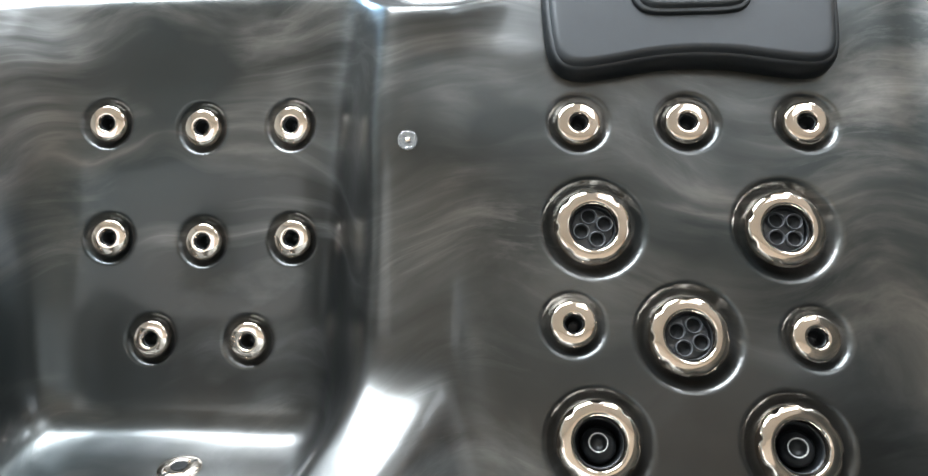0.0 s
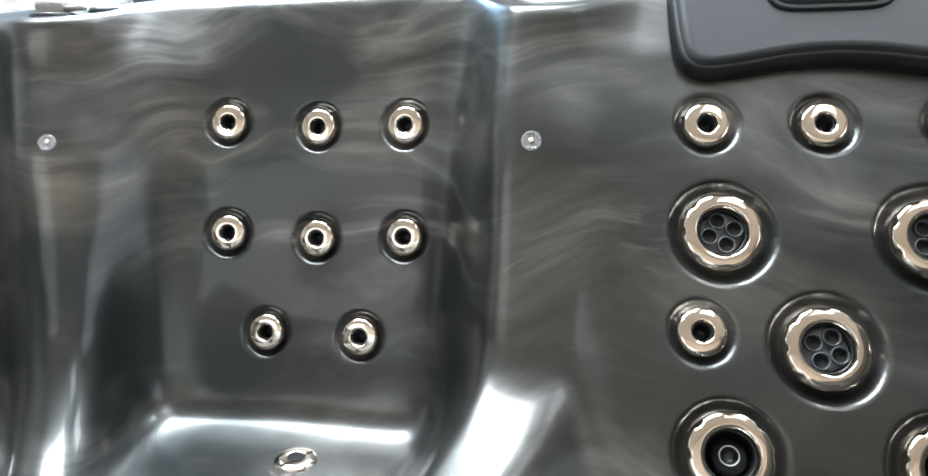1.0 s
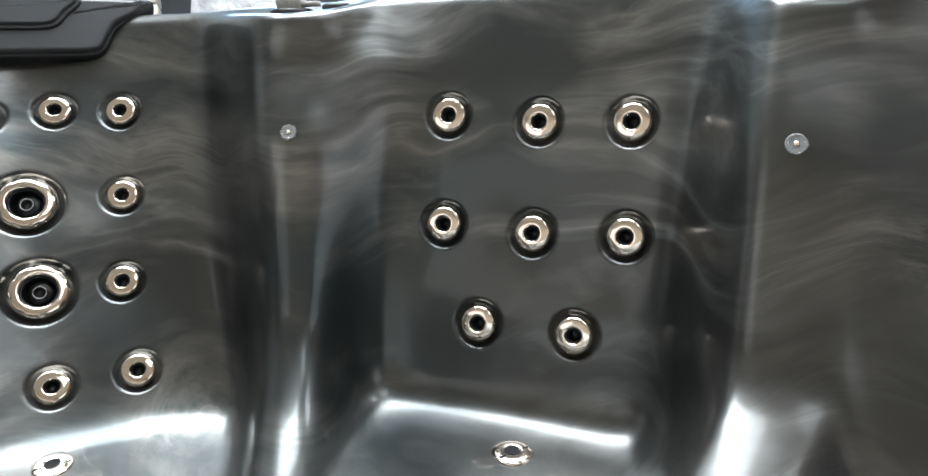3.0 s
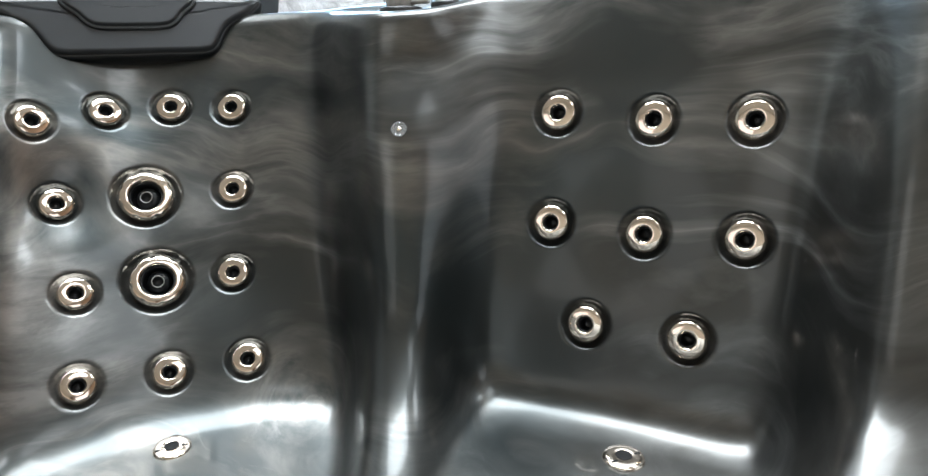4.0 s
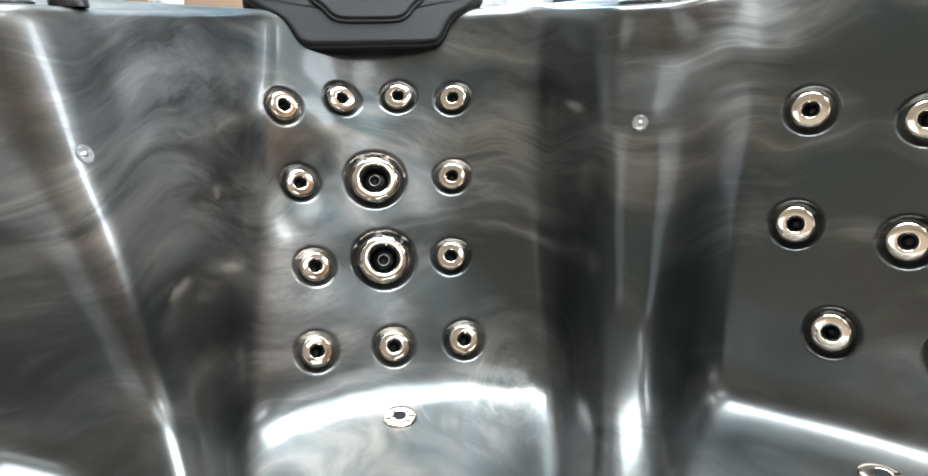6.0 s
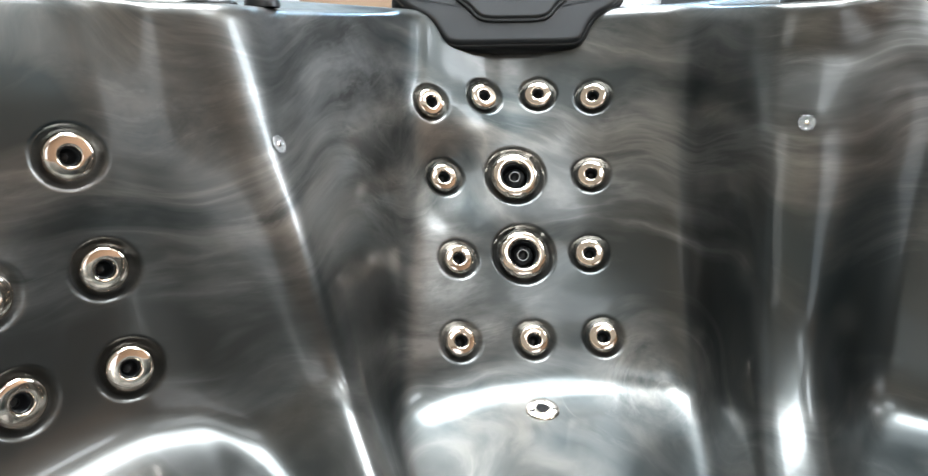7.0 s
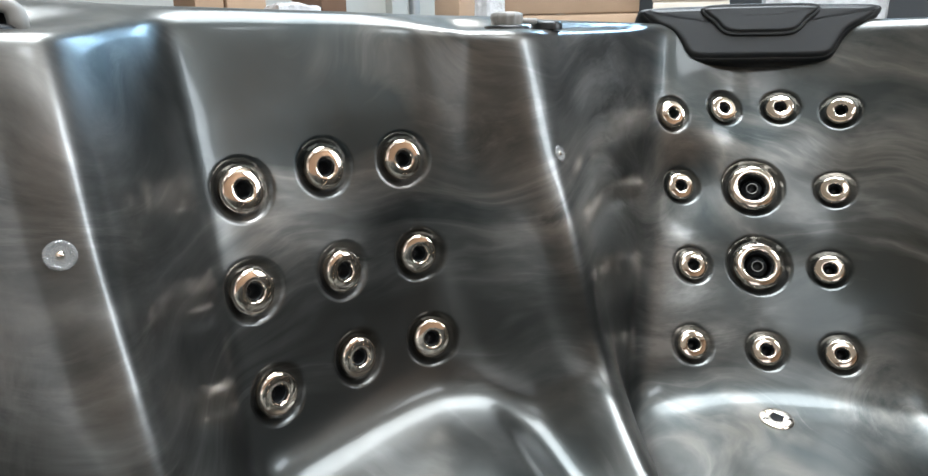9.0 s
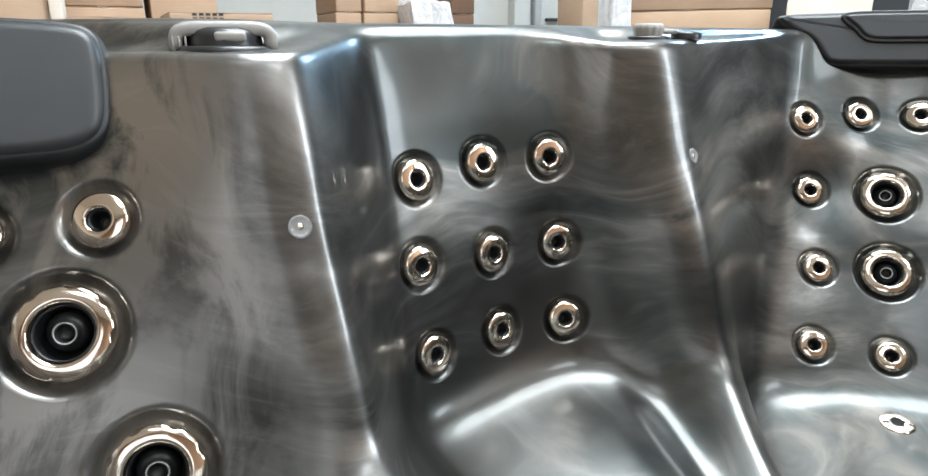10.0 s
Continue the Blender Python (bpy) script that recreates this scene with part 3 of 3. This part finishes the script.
wide = pillow("wide charcoal foam headrest pillow hung over the tub rim",
              [(0, -0.050), (0.05, -0.053), (0.10, -0.063), (0.142, -0.068), (0.164, -0.056), (0.171, -0.025), (0.175, 0.04), (0.172, 0.066), (0.12, 0.073), (0, 0.073)],
              [(0, 0.004), (0.045, 0.004), (0.062, 0.010), (0.070, 0.028), (0.078, 0.058), (0.05, 0.066), (0, 0.066)], 0.022)
wide.matrix_basis = seat_pose(Vector((0.312, 0.962, 0.864)), Vector((0, -0.872, 0.49)).normalized())
side = pillow("square-cornered charcoal foam headrest pillow on the side seat",
              [(0, -0.066), (0.06, -0.066), (0.120, -0.066), (0.150, -0.060), (0.166, -0.044), (0.172, -0.015), (0.174, 0.030), (0.168, 0.052), (0.150, 0.062), (0.08, 0.066), (0, 0.066)],
              [(0, 0.010), (0.025, 0.010), (0.036, 0.015), (0.042, 0.030), (0.045, 0.046), (0.03, 0.056), (0, 0.056)], 0.022)
side.matrix_basis = seat_pose(Vector((-1.150, -0.584, 0.858)), Vector((0.92, 0.02, 0.38)).normalized())

flared = pillow("flared charcoal foam corner headrest pillow standing above the tub rim",
                [(0, -0.058), (0.06, -0.058), (0.124, -0.058), (0.141, -0.046), (0.154, -0.020), (0.168, -0.002), (0.196, 0.010), (0.218, 0.028), (0.232, 0.044), (0.215, 0.051), (0.1, 0.053), (0, 0.053)],
                [(0, -0.010), (0.056, -0.010), (0.074, 0.000), (0.085, 0.016), (0.104, 0.030), (0.112, 0.043), (0.09, 0.048), (0, 0.048)], 0.028)
flared.matrix_basis = seat_pose(Vector((-1.266, 1.000, 0.902)), Vector((0.70, -0.66, 0.34)).normalized())


# ---------------------------------------------------------------- diverter valves on the ledges
def diverter(label):
    ob = thing("diverter_valve", label, "valve", "diverter valves")
    part("base", lathe([(0.050, -0.002), (0.050, 0.003), (0.047, 0.006), (0.036, 0.007), (0.0, 0.007)], 40), BLACK, ob, "black round base plate")
    part("cap", lathe([(0.038, 0.005), (0.037, 0.015), (0.033, 0.021), (0.026, 0.0245), (0.0, 0.0255)], 40), BLACK, ob, "black cap")
    bm = bmesh.new()
    # an arched handle: a bent bar over the cap
    n, prof = 32, ((-0.019, -0.009), (0.019, -0.009), (0.0215, -0.006), (0.0215, 0.002), (0.018, 0.0055), (-0.018, 0.0055), (-0.0215, 0.002), (-0.0215, -0.006))
    rings = []
    for k in range(n + 1):
        a = math.pi * k / n
        ca, sa = math.cos(a), math.sin(a)
        px = 0.047 * math.copysign(abs(ca) ** 0.35, ca)
        pz = 0.002 + 0.023 * abs(sa) ** 0.4
        rings.append([bm.verts.new((px + q * 0.9 * ca, p, pz + q * sa)) for p, q in prof])
    for a, b in zip(rings, rings[1:]):
        for k in range(len(prof)):
            j = (k + 1) % len(prof)
            bm.faces.new((a[k], a[j], b[j], b[k]))
    bm.faces.new(rings[0])
    bm.faces.new(rings[-1][::-1])
    handle = part("handle", bm, VALVE, ob, "warm grey arched handle")
    part("grip", block(0.030, 0.006, 0.010, 0.003, 3, pose(0.006, -0.0345, 0.010)), VALVE, ob, "grey finger tab")
    for k in range(3):
        part("rib", block(0.0022, 0.003, 0.014, 0.0008, 1, pose(-0.048 + 0.006 * k, -0.0213, 0.002)), VALVE, handle)
    return ob


def air_control(label):
    ob = thing("air_control", label, "valve", "air controls")
    part("base", lathe([(0.034, -0.002), (0.034, 0.003), (0.031, 0.005), (0.0, 0.005)], 36), BLACK, ob, "black base ring")
    bm = lathe([(0.021, 0.004), (0.023, 0.016), (0.022, 0.022), (0.018, 0.024), (0.0, 0.024)], 48, lambda a, i: 1 + 0.05 * math.cos(12 * a) * (1 if i < 3 else 0))
    part("knob", bm, VALVE, ob, "ribbed warm grey knob")
    part("lever", block(0.046, 0.016, 0.008, 0.003, 2, pose(0.026, 0.0, 0.008)), VALVE, ob, "grey lever")
    cap = part("plug", lathe([(0.024, 0.0), (0.024, 0.008), (0.021, 0.012), (0.0, 0.012)], 32), BLACK, ob, "black plug cap")
    cap.location = (0.074, 0.01, 0.0)
    return ob


valve = diverter("arched grey diverter handle on black cap, on the tub's ledge")
valve.matrix_basis = pose(-1.155, -0.300, 0.892, 0, 0, 82)
knob = air_control("grey ribbed air control knob beside black plug on the tub's ledge")
knob.matrix_basis = pose(-1.272, 0.360, 0.906, 0, 0, 78)
copy_thing(knob, pose(-0.745, 1.062, 0.911, 0, 0, 5))


# ---------------------------------------------------------------- the hall round the tub
def slab_wall(name, x0, x1, y0, y1, z0, z1, mat):
    ob = part(name, block(x1 - x0, y1 - y0, z1 - z0, 0, 1, pose((x0 + x1) / 2, (y0 + y1) / 2, z0)), mat, None, "", False)
    ob["kind"] = "structure"
    return ob


slab_wall("floor", -6.2, 5.2, -6.2, 6.2, -0.12, 0.0, CONCRETE)
slab_wall("ceiling", -6.2, 5.2, -6.2, 6.2, 5.0, 5.15, CEILING)
slab_wall("wall_west", -6.2, -6.0, -6.2, 6.2, 0.0, 5.0, WALL)
# east, north and south walls are unseen; their tones shape the tub's reflections
slab_wall("wall_east", 5.0, 5.2, -6.2, 6.2, 0.0, 5.0, EAST_TAN)
slab_wall("wall_north", -6.0, 5.0, 6.0, 6.2, 0.0, 5.0, NORTH_DARK)
slab_wall("wall_south", -6.0, 5.0, -6.2, -6.0, 0.0, 5.0, CREAM)


def carton(label, sx, sy, sz, m, mat, tape=True, bars=0):
    ob = thing("cardboard_box", label, "box", "stacked boxes")
    part("box_body", block(sx, sy, sz, 0.006, 2), mat, ob)
    for k in range(2):
        f = part("flap", block(sx - 0.004, sy / 2 - 0.004, 0.004, 0, 1), mat, ob, "", False)
        f.location = (0, (sy / 4) * (1 if k else -1), sz)
    if tape:
        part("tape", block(sx * 1.002, 0.05, 0.002, 0, 1, pose(0, 0, sz + 0.0042)), CARD_PALE, ob, "pale packing tape", False)
    for k in range(bars):
        part("print_bar", block(0.002, 0.018, 0.011, 0, 1, pose(sx / 2 + 0.001, -sy / 2 + 0.10 + 0.027 * (k // 2), sz * 0.42 + 0.018 * (k % 2))), INK, ob, "black printed mark", False)
    ob.matrix_basis = m
    return ob


def pile(x, y0, y1, depth, tops, mat, bars=0, turn=0.0):
    """Boxes piled from the floor: front at x, from y0 to y1, one box up to each height in tops."""
    z = 0.0
    for k, top in enumerate(tops):
        m = pose(x - depth / 2, (y0 + y1) / 2, z, 0, 0, turn + (k % 2) * 1.2)
        carton("brown cardboard shipping box in a stack on the floor", depth, y1 - y0, top - z - 0.007, m, mat, True, bars if k == len(tops) - 1 else 0)
        z = top


pile(-3.97, -1.30, -0.645, 0.6, (0.55, 1.42), CARD)
# dark panel painted in place of a box's open, shaded inside
part("corner_pad", block(0.012, 0.30, 0.20, 0.002, 1, pose(-3.963, -0.81, 1.16, 40, 0, 0)), CARD_DARK, None, "", False)
tagged(bpy.data.objects["corner_pad"], "dark brown panel standing in for a box's shaded opening", "packaging")
# narrow pale carton stands in for an upright white sheet
pile(-3.95, -0.640, -0.590, 0.3, (1.30,), CARD_PALE)
pile(-3.97, -0.57, -0.26, 0.4, (0.5, 1.037), CARD)
pile(-4.42, -0.63, -0.25, 0.5, (0.6, 1.10, 1.55), CARD)
pile(-4.42, -0.22, 0.11, 0.5, (0.6, 1.45), CARD)
pile(-3.60, -0.19, 0.24, 0.5, (0.4, 0.8, 0.99, 1.045), CARD, 10)
pile(-4.22, 0.71, 0.86, 0.4, (0.5, 0.98, 1.085, 1.40), CARD)
pile(-4.20, 0.868, 1.08, 0.4, (0.5, 0.98, 1.085, 1.35), CARD)
pile(-4.02, 1.32, 1.47, 0.4, (0.5, 0.97, 1.075, 1.30), CARD_DARK)
pile(-4.42, 2.52, 2.66, 0.3, (0.6, 1.30), CARD)
pile(-3.12, 2.10, 2.90, 0.55, (0.45, 0.90, 1.075, 1.33), CARD, 0, -44)
pile(-2.56, 2.62, 2.98, 0.4, (0.5, 1.115, 1.4), CARD_PALE, 0, -52)


def wrapped(label, sx, sy, sz, m, amount):
    """A bundle in crumpled plastic film."""
    bm = block(sx, sy, sz, 0.01, 1)
    bmesh.ops.subdivide_edges(bm, edges=bm.edges[:], cuts=7, use_grid_fill=True)
    for v in bm.verts:
        v.co += Vector(noise.noise_vector(v.co * 9)) * amount + Vector(noise.noise_vector(v.co * 26)) * amount * 0.5
        v.co.z = max(v.co.z, 0.0)
    ob = part("film_wrapped_crate", bm, WRAP, None, "", False)
    ob.matrix_basis = m
    return tagged(ob, label, "packaging")


wrapped("goods in crumpled clear plastic film standing on the floor", 0.4, 0.24, 1.14, pose(-4.2, 1.20, 0), 0.03)
wrapped("post wrapped in crumpled silvery plastic film", 0.11, 0.12, 1.7, pose(-3.24, 1.87, 0), 0.022)
wrapped("pallet goods in crumpled clear plastic film on the floor", 0.4, 0.5, 1.35, pose(-2.2, 3.05, 0, 0, 0, -60), 0.03)


# the door in the far wall
door = thing("door_1", "plain grey-white steel door in a grey frame, shut", "door", "", "structure")
part("door_leaf", block(0.05, 0.92, 2.06, 0.004, 1, pose(-5.972, 3.62, 0.0)), WALL, door)
for dy in (-0.50, 0.50):
    part("door_frame", block(0.08, 0.07, 2.14, 0.004, 1, pose(-5.957, 3.62 + dy, 0.0)), FRAME, door, "grey steel frame")
part("door_frame", block(0.08, 0.93, 0.07, 0.004, 1, pose(-5.957, 3.62, 2.07)), FRAME, door, "grey steel frame")
part("door_handle", block(0.05, 0.13, 0.025, 0.008, 2, pose(-5.92, 3.27, 1.12)), INK, door, "black lever handle")
part("pilaster", block(0.12, 0.16, 5.0, 0.004, 1, pose(-5.937, 2.92, 0.0)), WALL, None, "", False)["kind"] = "structure"
